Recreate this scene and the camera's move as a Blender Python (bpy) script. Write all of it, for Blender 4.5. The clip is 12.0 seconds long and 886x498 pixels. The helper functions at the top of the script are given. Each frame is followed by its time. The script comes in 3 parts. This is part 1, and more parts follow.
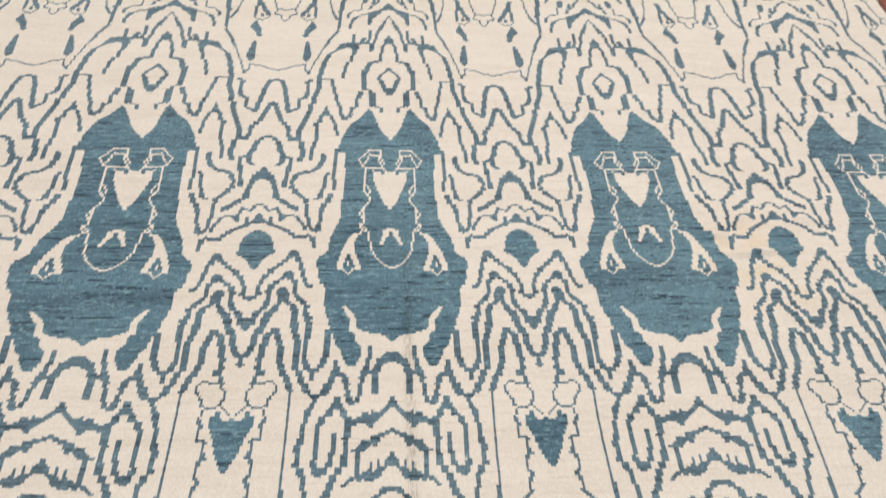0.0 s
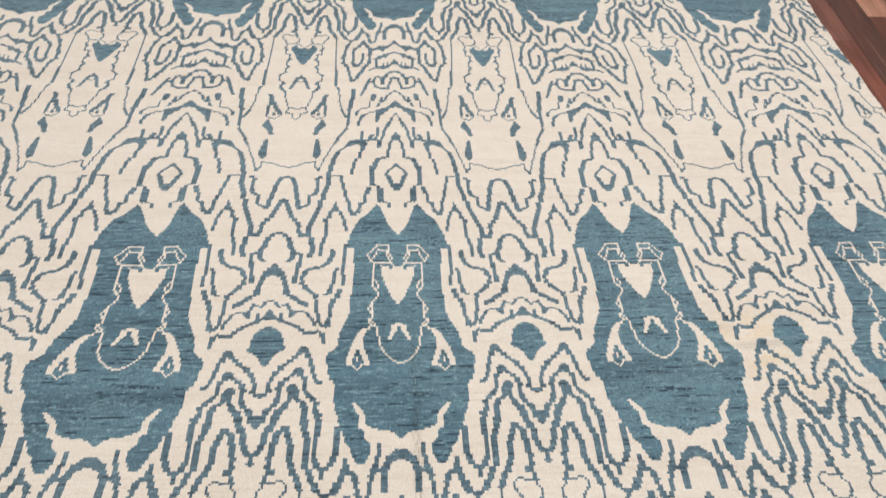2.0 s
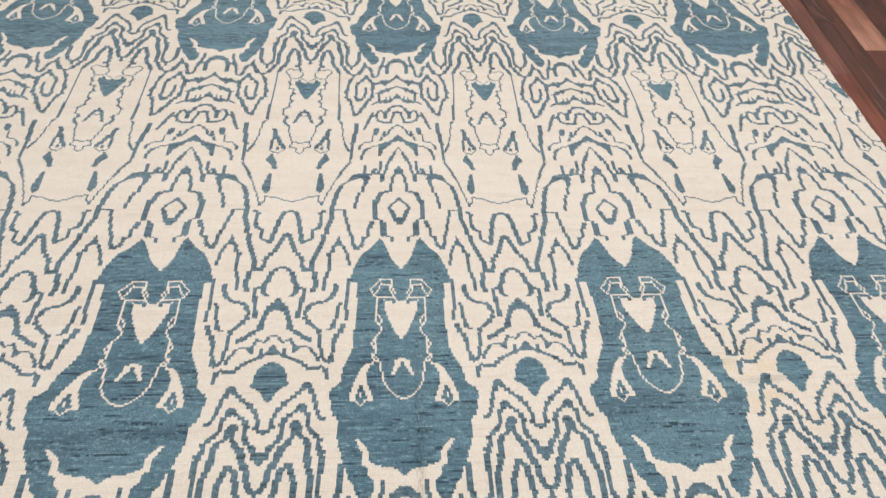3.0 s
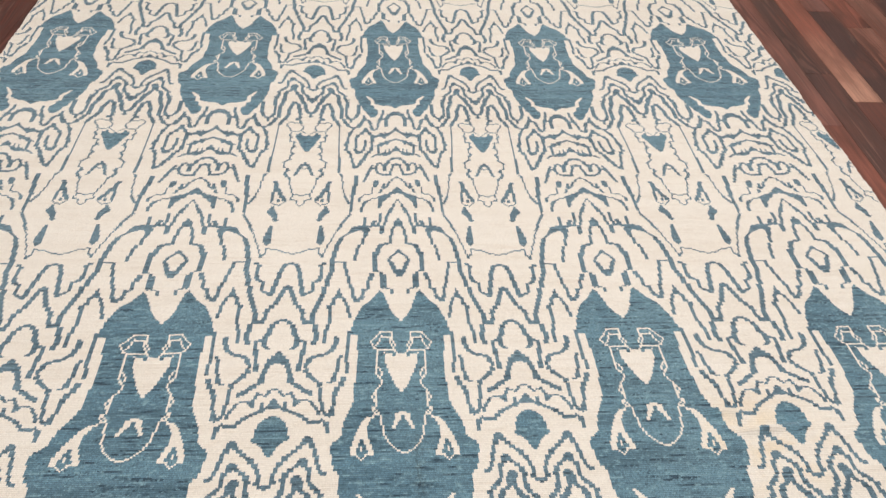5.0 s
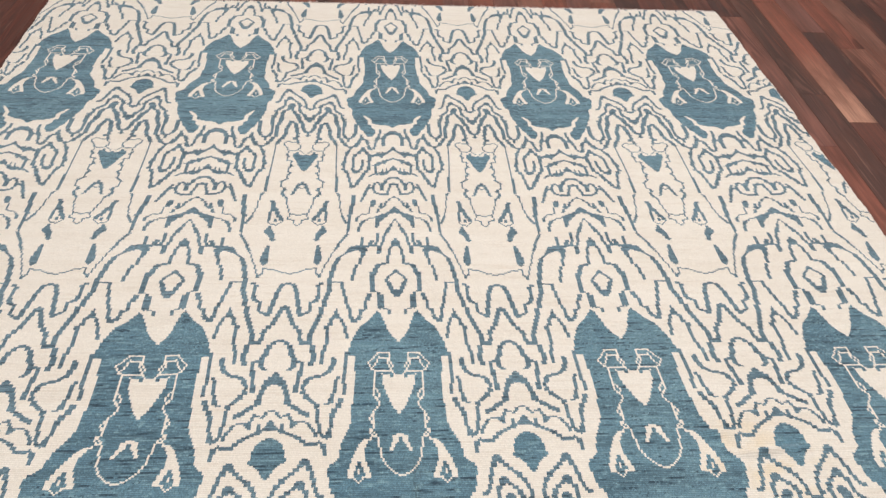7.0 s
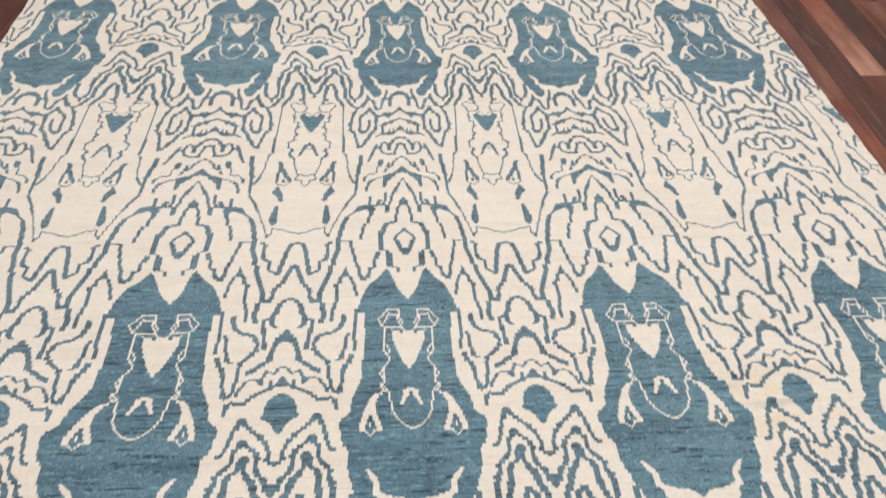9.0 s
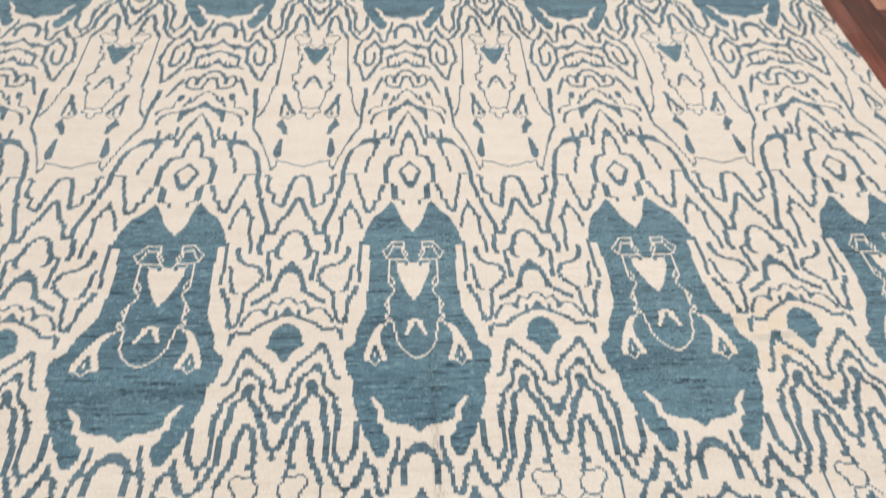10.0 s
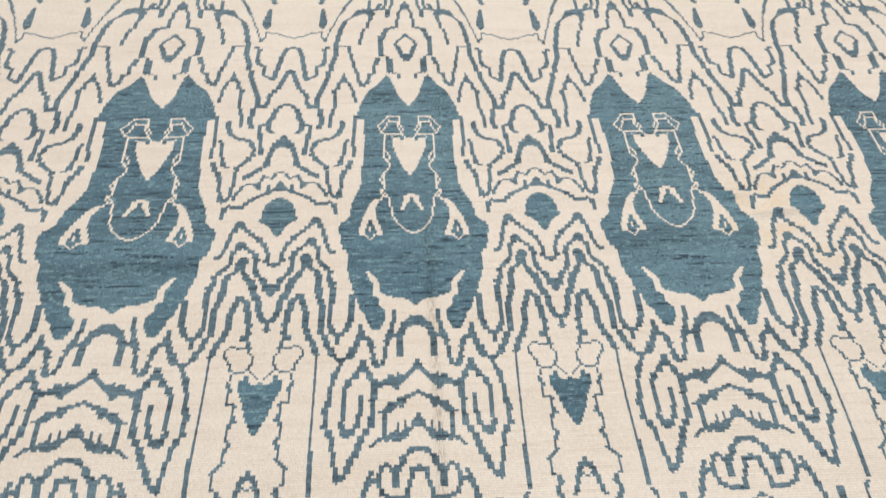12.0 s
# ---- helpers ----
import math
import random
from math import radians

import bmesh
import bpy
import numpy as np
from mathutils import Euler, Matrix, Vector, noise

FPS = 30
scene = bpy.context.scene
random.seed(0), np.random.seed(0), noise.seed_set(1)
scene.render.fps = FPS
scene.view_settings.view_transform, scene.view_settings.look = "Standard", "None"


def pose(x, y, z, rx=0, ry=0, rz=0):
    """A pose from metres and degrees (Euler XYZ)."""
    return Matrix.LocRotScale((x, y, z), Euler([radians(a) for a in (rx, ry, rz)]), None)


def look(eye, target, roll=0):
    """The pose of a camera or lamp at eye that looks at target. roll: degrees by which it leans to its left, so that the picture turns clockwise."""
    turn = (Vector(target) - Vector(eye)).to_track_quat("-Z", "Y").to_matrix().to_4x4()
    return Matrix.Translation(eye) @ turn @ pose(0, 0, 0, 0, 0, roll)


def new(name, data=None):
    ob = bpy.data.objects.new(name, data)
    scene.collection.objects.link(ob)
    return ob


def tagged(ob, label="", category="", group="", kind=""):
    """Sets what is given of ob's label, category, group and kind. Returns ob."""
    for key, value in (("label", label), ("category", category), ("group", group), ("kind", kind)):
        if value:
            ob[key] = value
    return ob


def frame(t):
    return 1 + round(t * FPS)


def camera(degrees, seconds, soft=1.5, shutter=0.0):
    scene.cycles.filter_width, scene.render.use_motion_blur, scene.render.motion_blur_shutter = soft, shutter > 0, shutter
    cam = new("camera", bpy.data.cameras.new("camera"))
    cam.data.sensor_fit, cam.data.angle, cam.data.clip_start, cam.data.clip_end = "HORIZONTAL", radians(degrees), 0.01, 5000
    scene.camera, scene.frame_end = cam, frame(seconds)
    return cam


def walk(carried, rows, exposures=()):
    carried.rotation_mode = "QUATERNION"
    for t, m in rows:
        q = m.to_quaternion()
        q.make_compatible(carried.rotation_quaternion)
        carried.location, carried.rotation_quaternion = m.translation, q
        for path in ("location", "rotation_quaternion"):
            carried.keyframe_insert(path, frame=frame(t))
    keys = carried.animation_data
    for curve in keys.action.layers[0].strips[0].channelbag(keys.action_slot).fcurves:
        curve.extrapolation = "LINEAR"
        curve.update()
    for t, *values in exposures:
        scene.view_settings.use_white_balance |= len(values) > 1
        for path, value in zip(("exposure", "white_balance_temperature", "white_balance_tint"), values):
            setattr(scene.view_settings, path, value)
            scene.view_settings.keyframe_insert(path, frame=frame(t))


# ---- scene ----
cam = camera(56.6, 12.0, soft=1.45, shutter=1.0)
PATH = [
    (0, (-0.033, -1.5, 1.377), (0.133, -0.254, -0.179), 5.8),
    (0.5, (-0.032, -1.491, 1.393), (0.145, -0.209, -0.132), 5.7),
    (1, (-0.026, -1.487, 1.411), (0.13, -0.172, -0.088), 4.5),
    (1.5, (-0.03, -1.489, 1.422), (0.107, -0.138, -0.046), 3.8),
    (2, (-0.032, -1.487, 1.431), (0.114, -0.105, -0.008), 3.9),
    (2.5, (-0.035, -1.481, 1.442), (0.116, -0.075, 0.027), 3.8),
    (3, (-0.039, -1.478, 1.448), (0.107, -0.05, 0.055), 3.7),
    (3.5, (-0.044, -1.474, 1.456), (0.102, -0.026, 0.084), 3.6),
    (5.5, (-0.052, -1.476, 1.481), (0.112, 0.033, 0.178), 3.8),
    (6, (-0.056, -1.471, 1.481), (0.113, 0.046, 0.189), 4.1),
    (6.5, (-0.058, -1.466, 1.485), (0.113, 0.056, 0.2), 4.1),
    (8.5, (-0.057, -1.476, 1.481), (0.098, 0.025, 0.168), 3.0),
    (9, (-0.054, -1.49, 1.468), (0.092, -0.017, 0.123), 2.7),
    (9.5, (-0.051, -1.501, 1.455), (0.086, -0.067, 0.067), 2.5),
    (10, (-0.05, -1.505, 1.438), (0.077, -0.123, -0.002), 2.7),
    (10.5, (-0.045, -1.511, 1.418), (0.074, -0.19, -0.079), 2.7),
    (11, (-0.045, -1.511, 1.402), (0.083, -0.241, -0.137), 2.7),
    (11.5, (-0.047, -1.512, 1.388), (0.089, -0.285, -0.185), 3.4),
    (12, (-0.05, -1.517, 1.374), (0.082, -0.324, -0.226), 3.8),
]
walk(cam, [(t, look(eye, target, roll)) for t, eye, target, roll in PATH],
     exposures=[(0, -0.14, 6450, 10), (3.5, -0.10, 6400, 10), (5.5, -0.02, 6390, 10), (6.5, -0.02, 6340, 10), (8.5, -0.06, 6380, 10), (10, -0.08, 6430, 10), (12, -0.12, 6460, 10)])

# ---- world and lights: an indoor showroom under ceiling panels ----
world = bpy.data.worlds.new("world")
scene.world = world
world.use_nodes = True
world.node_tree.nodes["Background"].inputs[0].default_value = (0.9, 0.93, 1.0, 1)
world.node_tree.nodes["Background"].inputs[1].default_value = 0.05


def ceiling_panel(x, y, watts, sx=0.6, sy=1.2):
    lamp = bpy.data.lights.new("ceiling_panel_light", "AREA")
    lamp.shape, lamp.size, lamp.size_y, lamp.energy = "RECTANGLE", sx, sy, watts
    lamp.color = (1.0, 0.97, 0.935)
    ob = new("ceiling_panel_light", lamp)
    ob.matrix_world = pose(x, y, 2.97)
    return ob


for px, watts in ((-2.4, 25), (0.0, 30), (2.4, 34)):
    for py in (-2.2, 0.4, 3.0):
        ceiling_panel(px, py, watts)


# ---- materials ----
def material(name):
    mat = bpy.data.materials.new(name)
    mat.use_nodes = True
    nodes, links = mat.node_tree.nodes, mat.node_tree.links
    return mat, nodes, links, nodes["Principled BSDF"]


def mixed(nodes, links, factor, a, b, mode="MIX"):
    m = nodes.new("ShaderNodeMix")
    m.data_type, m.blend_type = "RGBA", mode
    for socket, value in ((0, factor), (6, a), (7, b)):
        if isinstance(value, bpy.types.NodeSocket):
            links.new(value, m.inputs[socket])
        else:
            m.inputs[socket].default_value = value if socket == 0 else (*value, 1)
    return m.outputs[2]


def noise_at(nodes, links, vector, scale, stretch, detail=2.0, rough=0.5):
    mp = nodes.new("ShaderNodeMapping")
    mp.inputs["Scale"].default_value = stretch
    links.new(vector, mp.inputs["Vector"])
    n = nodes.new("ShaderNodeTexNoise")
    n.inputs["Scale"].default_value, n.inputs["Detail"].default_value, n.inputs["Roughness"].default_value = scale, detail, rough
    links.new(mp.outputs[0], n.inputs["Vector"])
    return n.outputs["Fac"]


def ramp(nodes, links, value, *stops):
    r = nodes.new("ShaderNodeValToRGB")
    while len(r.color_ramp.elements) < len(stops):
        r.color_ramp.elements.new(0.5)
    for e, (at, colour) in zip(r.color_ramp.elements, stops):
        e.position, e.color = at, (*colour, 1) if isinstance(colour, tuple) else (colour, colour, colour, 1)
    links.new(value, r.inputs[0])
    return r.outputs[0]


def nodes_range(nodes, links, value, low, high):
    m = nodes.new("ShaderNodeMapRange")
    m.clamp = True
    m.inputs["From Min"].default_value, m.inputs["From Max"].default_value = low, high
    links.new(value, m.inputs["Value"])
    return m.outputs[0]


def sums(nodes, links, value, scale, add):
    m = nodes.new("ShaderNodeMath")
    m.operation = "MULTIPLY_ADD"
    links.new(value, m.inputs[0])
    m.inputs[1].default_value, m.inputs[2].default_value = scale, add
    return m.outputs[0]


def wool(name, main, dark, light, streak, patch, grain, depth, gap, stained=False):
    """Hand-knotted wool: streaks of dye along the rows of knots, soft patches and the ribs of the rows."""
    mat, nodes, links, bsdf = material(name)
    where = nodes.new("ShaderNodeTexCoord").outputs["Object"]
    knot = nodes.new("ShaderNodeVectorMath")
    knot.operation = "SNAP"
    links.new(where, knot.inputs[0])
    knot.inputs[1].default_value = (0.0022, 0.0046, 1.0)
    at = knot.outputs[0]
    rows = noise_at(nodes, links, at, 1.0, (8, 260, 1), 2, 0.7)
    short = noise_at(nodes, links, at, 1.0, (40, 330, 1), 2, 0.6)
    broad = noise_at(nodes, links, where, 1.0, (1.6, 16, 1), 3, 0.6)
    big = noise_at(nodes, links, where, 2.2, (1, 1, 1), 3)
    c = mixed(nodes, links, ramp(nodes, links, broad, (0.42, 0.0), (0.62, patch)), main, dark)
    c = mixed(nodes, links, ramp(nodes, links, big, (0.42, 0.0), (0.65, patch * 0.6)), c, light)
    c = mixed(nodes, links, ramp(nodes, links, rows, (0.55, 0.0), (0.64, streak)), c, dark)
    c = mixed(nodes, links, ramp(nodes, links, short, (0.54, 0.0), (0.68, streak * 0.8)), c, light)
    c = mixed(nodes, links, ramp(nodes, links, rows, (0.30, streak * 0.7), (0.42, 0.0)), c, light)
    if stained:
        middle = nodes.new("ShaderNodeVectorMath")
        middle.operation = "DISTANCE"
        links.new(where, middle.inputs[0])
        middle.inputs[1].default_value = (0.79, -0.43, 0.0)
        near = nodes_range(nodes, links, middle.outputs["Value"], 0.20, 0.02)
        cloudy = ramp(nodes, links, noise_at(nodes, links, where, 1.0, (14, 22, 1), 3, 0.6), (0.42, 0.0), (0.62, 0.75))
        both = nodes.new("ShaderNodeMath")
        both.operation = "MULTIPLY"
        links.new(near, both.inputs[0])
        links.new(cloudy, both.inputs[1])
        c = mixed(nodes, links, both.outputs[0], c, (0.84, 0.70, 0.50))
    white = nodes.new("ShaderNodeTexWhiteNoise")
    white.noise_dimensions = "2D"
    links.new(at, white.inputs["Vector"])
    c = mixed(nodes, links, grain, c, ramp(nodes, links, white.outputs["Value"], (0.0, 0.4), (1.0, 1.45)), "MULTIPLY")
    cell = nodes.new("ShaderNodeMapping")
    cell.inputs["Scale"].default_value = (1 / 0.0028, 1 / 0.0046, 1)
    links.new(where, cell.inputs["Vector"])
    tuft = nodes.new("ShaderNodeTexVoronoi")
    tuft.voronoi_dimensions = "2D"
    tuft.inputs["Scale"].default_value, tuft.inputs["Randomness"].default_value = 1.0, 0.45
    links.new(cell.outputs[0], tuft.inputs["Vector"])
    c = mixed(nodes, links, depth, c, ramp(nodes, links, tuft.outputs["Distance"], (0.1, 1.38), (0.62, 0.68)), "MULTIPLY")
    wave = nodes.new("ShaderNodeTexWave")
    wave.bands_direction = "Y"
    wave.inputs["Scale"].default_value, wave.inputs["Distortion"].default_value = 1.0, 1.6
    wave.inputs["Detail"].default_value, wave.inputs["Detail Scale"].default_value = 2.0, 0.35
    rib = nodes.new("ShaderNodeMapping")
    rib.inputs["Scale"].default_value = (8.0, 0.314 / 0.0046, 1)
    links.new(where, rib.inputs["Vector"])
    links.new(rib.outputs[0], wave.inputs["Vector"])
    c = mixed(nodes, links, gap, c, ramp(nodes, links, wave.outputs["Fac"], (0.05, (0.60, 0.53, 0.46)), (0.55, (1.08, 1.09, 1.1))), "MULTIPLY")
    knots = noise_at(nodes, links, where, 1.0, (230, 215, 1), 2, 0.7)
    c = mixed(nodes, links, grain, c, ramp(nodes, links, knots, (0.32, 0.4), (0.62, 1.0)), "MULTIPLY")
    links.new(c, bsdf.inputs["Base Color"])
    bsdf.inputs["Roughness"].default_value = 0.92
    bsdf.inputs["Specular IOR Level"].default_value = 0.15
    bsdf.inputs["Sheen Weight"].default_value = 0.15
    bsdf.inputs["Sheen Roughness"].default_value = 0.6
    height = nodes.new("ShaderNodeMath")
    height.operation = "ADD"
    links.new(noise_at(nodes, links, where, 1.0, (60, 178, 1), 2, 0.6), height.inputs[0])
    links.new(ramp(nodes, links, tuft.outputs["Distance"], (0.1, 1.0), (0.65, 0.0)), height.inputs[1])
    # the pile stands parted in short upright slits along one old fold, with groove shade painted in
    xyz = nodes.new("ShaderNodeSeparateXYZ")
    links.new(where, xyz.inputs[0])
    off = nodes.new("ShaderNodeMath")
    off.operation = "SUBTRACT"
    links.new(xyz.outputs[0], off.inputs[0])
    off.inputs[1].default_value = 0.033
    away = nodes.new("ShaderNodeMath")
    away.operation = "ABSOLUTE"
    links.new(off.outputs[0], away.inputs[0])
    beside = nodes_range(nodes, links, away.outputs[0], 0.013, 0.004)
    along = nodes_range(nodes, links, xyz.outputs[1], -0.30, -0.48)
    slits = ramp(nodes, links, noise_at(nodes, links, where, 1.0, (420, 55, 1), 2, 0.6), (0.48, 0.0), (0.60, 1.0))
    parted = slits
    for m in (beside, along):
        times = nodes.new("ShaderNodeMath")
        times.operation = "MULTIPLY"
        links.new(parted, times.inputs[0])
        links.new(m, times.inputs[1])
        parted = times.outputs[0]
    deeper = nodes.new("ShaderNodeMath")
    deeper.operation = "MULTIPLY_ADD"
    links.new(parted, deeper.inputs[0])
    deeper.inputs[1].default_value = -2.5
    links.new(height.outputs[0], deeper.inputs[2])
    height = deeper
    # shade down in the slits, put into the base colour as a dark multiply
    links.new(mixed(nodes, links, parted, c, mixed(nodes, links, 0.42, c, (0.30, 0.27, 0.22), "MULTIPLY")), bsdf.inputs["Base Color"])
    bump = nodes.new("ShaderNodeBump")
    bump.inputs["Strength"].default_value, bump.inputs["Distance"].default_value = 0.55, 0.0025
    links.new(height.outputs[0], bump.inputs["Height"])
    links.new(bump.outputs[0], bsdf.inputs["Normal"])
    return mat


def wood(name, islands=False):
    """Wood-look plank: the plank's own tone, long grain, arched figure and cloudy stain."""
    mat, nodes, links, bsdf = material(name)
    info = nodes.new("ShaderNodeObjectInfo")
    coord = nodes.new("ShaderNodeTexCoord").outputs["Object"]
    jump = nodes.new("ShaderNodeVectorMath")
    jump.operation = "MULTIPLY_ADD"
    chance = nodes.new("ShaderNodeNewGeometry").outputs["Random Per Island"] if islands else info.outputs["Random"]
    links.new(chance, jump.inputs[0])
    jump.inputs[1].default_value = (31, 57, 13)
    links.new(coord, jump.inputs[2])
    at = jump.outputs[0]
    sep = nodes.new("ShaderNodeSeparateXYZ")
    links.new(coord, sep.inputs[0])
    worn = nodes.new("ShaderNodeMath")
    worn.operation = "MULTIPLY"
    links.new(ramp(nodes, links, nodes_range(nodes, links, sep.outputs[1], 0.05, -0.48), (0.0, 0.0), (1.0, 1.0)), worn.inputs[0])
    links.new(info.outputs["Alpha"], worn.inputs[1])
    own = ramp(nodes, links, chance, (0.0, (0.075, 0.036, 0.031)), (0.4, (0.15, 0.055, 0.042)), (0.75, (0.19, 0.081, 0.064)), (1.0, (0.27, 0.117, 0.082))) if islands else info.outputs["Color"]
    tone = mixed(nodes, links, worn.outputs[0], own, (0.50, 0.26, 0.18))
    fine = noise_at(nodes, links, at, 1.0, (260, 5, 1), 3, 0.6)
    grain = noise_at(nodes, links, at, 1.0, (60, 2.0, 1), 4, 0.65)
    # nested arches of flat-sawn boards, their crown off the middle by chance
    wander = noise_at(nodes, links, at, 1.0, (9, 1.6, 1), 2, 0.4)
    phase = sums(nodes, links, wander, 34.0 if not islands else 90.0, 0.0)
    if not islands:
        off = sums(nodes, links, chance, 0.07, -0.035)
        across = nodes.new("ShaderNodeMath")
        links.new(sep.outputs[0], across.inputs[0])
        links.new(off, across.inputs[1])
        square = nodes.new("ShaderNodeMath")
        square.operation = "MULTIPLY"
        links.new(across.outputs[0], square.inputs[0])
        links.new(across.outputs[0], square.inputs[1])
        for value, scale in ((square.outputs[0], 7500.0), (sep.outputs[1], 26.0)):
            total = nodes.new("ShaderNodeMath")
            links.new(sums(nodes, links, value, scale, 0.0), total.inputs[0])
            links.new(phase, total.inputs[1])
            phase = total.outputs[0]
    figure = nodes.new("ShaderNodeMath")
    figure.operation = "SINE"
    links.new(phase, figure.inputs[0])
    cloud = noise_at(nodes, links, at, 1.0, (11, 3.2, 1), 3, 0.55)
    patchy = noise_at(nodes, links, at, 1.0, (5, 1.6, 1), 2, 0.5)
    c = mixed(nodes, links, ramp(nodes, links, cloud, (0.46, 0.0), (0.66, 0.7)), tone, (0.165, 0.060, 0.040))
    c = mixed(nodes, links, ramp(nodes, links, patchy, (0.52, 0.0), (0.7, 0.5)), c, (0.07, 0.033, 0.026))
    c = mixed(nodes, links, 0.5, c, ramp(nodes, links, grain, (0.36, 0.5), (0.60, 1.2)), "MULTIPLY")
    where_figured = ramp(nodes, links, noise_at(nodes, links, at, 1.0, (6, 2.2, 1), 2, 0.5), (0.46, 0.10), (0.64, 0.7))
    c = mixed(nodes, links, where_figured, c, ramp(nodes, links, figure.outputs[0], (0.0, 0.45), (0.3, 0.95), (0.8, 1.08)), "MULTIPLY")
    c = mixed(nodes, links, 0.4, c, ramp(nodes, links, fine, (0.38, 0.5), (0.6, 1.1)), "MULTIPLY")
    pale = noise_at(nodes, links, at, 1.0, (70, 3.2, 1), 3, 0.6)
    c = mixed(nodes, links, ramp(nodes, links, pale, (0.62, 0.0), (0.72, 0.3)), c, (0.36, 0.20, 0.145))
    links.new(c, bsdf.inputs["Base Color"])
    links.new(ramp(nodes, links, grain, (0.3, 0.42), (0.7, 0.56)), bsdf.inputs["Roughness"])
    bsdf.inputs["Specular IOR Level"].default_value = 0.3
    bump = nodes.new("ShaderNodeBump")
    bump.inputs["Strength"].default_value, bump.inputs["Distance"].default_value = 0.25, 0.0006
    links.new(fine, bump.inputs["Height"])
    links.new(bump.outputs[0], bsdf.inputs["Normal"])
    return mat


def plain(name, colour, rough, spread=0.06):
    mat, nodes, links, bsdf = material(name)
    where = nodes.new("ShaderNodeTexCoord").outputs["Object"]
    n = noise_at(nodes, links, where, 3.0, (1, 1, 1), 5)
    c = mixed(nodes, links, ramp(nodes, links, n, (0.35, 0.0), (0.7, 1.0)), colour, tuple(v * (1 - spread) for v in colour))
    links.new(c, bsdf.inputs["Base Color"])
    bsdf.inputs["Roughness"].default_value = rough
    return mat


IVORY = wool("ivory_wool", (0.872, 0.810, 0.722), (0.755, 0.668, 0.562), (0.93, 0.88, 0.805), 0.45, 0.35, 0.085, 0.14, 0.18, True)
BLUE = wool("blue_wool", (0.127, 0.247, 0.323), (0.033, 0.073, 0.110), (0.26, 0.43, 0.50), 1.0, 0.5, 0.34, 0.5, 0.4)
SLATE = wool("slate_blue_wool", (0.138, 0.232, 0.296), (0.045, 0.082, 0.114), (0.25, 0.37, 0.43), 0.9, 0.5, 0.34, 0.5, 0.4)
BACKING = plain("backing_cotton", (0.55, 0.48, 0.39), 0.95)
FRINGE = plain("fringe_cotton", (0.82, 0.72, 0.68), 0.95, 0.3)
WOOD = wood("plank_wood")
OUTER_WOOD = wood("outer_plank_wood", True)
SEAM = plain("dark_subfloor", (0.03, 0.018, 0.014), 0.8)
PAINT = plain("wall_paint", (0.74, 0.72, 0.68), 0.8)


# ---- helpers of this scene ----
def mesh_of(name, verts, faces, mat, parent=None, label="", smooth=False):
    me = bpy.data.meshes.new(name)
    me.from_pydata(verts, [], faces)
    me.materials.append(mat)
    if smooth:
        me.shade_smooth()
    ob = new(name, me)
    ob.parent = parent
    return tagged(ob, label)


def box(bm, x0, x1, y0, y1, z0, z1, bevel=0.0):
    made = bmesh.ops.create_cube(bm, size=1.0)
    bmesh.ops.scale(bm, vec=(x1 - x0, y1 - y0, z1 - z0), verts=made["verts"])
    bmesh.ops.translate(bm, vec=((x0 + x1) / 2, (y0 + y1) / 2, (z0 + z1) / 2), verts=made["verts"])
    if bevel:
        edges = list({e for v in made["verts"] for e in v.link_edges})
        bmesh.ops.bevel(bm, geom=edges, offset=bevel, segments=1, affect="EDGES")


def part(name, bm, mat, parent=None, label=""):
    me = bpy.data.meshes.new(name)
    bm.to_mesh(me)
    bm.free()
    me.materials.append(mat)
    ob = new(name, me)
    ob.parent = parent
    return tagged(ob, label)


# ---- the room ----
RX0, RX1, RY0, RY1, RZ = -4.6, 4.9, -4.8, 5.6, 3.0
for name, size in (("wall_west", (RX0 - 0.15, RX0, RY0, RY1, 0, RZ)), ("wall_east", (RX1, RX1 + 0.15, RY0, RY1, 0, RZ)),
                   ("wall_south", (RX0 - 0.15, RX1 + 0.15, RY0 - 0.15, RY0, 0, RZ)), ("wall_north", (RX0 - 0.15, RX1 + 0.15, RY1, RY1 + 0.15, 0, RZ))):
    bm = bmesh.new()
    box(bm, *size)
    tagged(part(name, bm, PAINT), "plain off-white painted wall closing the room", "wall", kind="structure")
bm = bmesh.new()
box(bm, RX0 - 0.15, RX1 + 0.15, RY0 - 0.15, RY1 + 0.15, RZ, RZ + 0.2)
tagged(part("ceiling", bm, PAINT), "plain off-white painted ceiling", "ceiling", kind="structure")

# ---- the rug's cartoon: one half repeat, in squares of the design sheet from the medallion's axis and its notch ----
UNITS, TALL = 52, 280
HALF, ROWS = 66, 340
LOW, HIGH = -230, 230
canvas = {}


def layer(name):
    if name not in canvas:
        canvas[name] = np.zeros((HIGH - LOW, HALF), bool)
    return canvas[name]


GX, GY = np.meshgrid((np.arange(HALF) + 0.5) * UNITS / HALF, (np.arange(LOW, HIGH) + 0.5) * TALL / ROWS)
KNOT_U, KNOT_V = UNITS / HALF, TALL / ROWS


def span(centre, count):
    """The first of so many whole knots round a centre that is given in knots."""
    return int(math.floor(centre - count / 2 + 0.5))


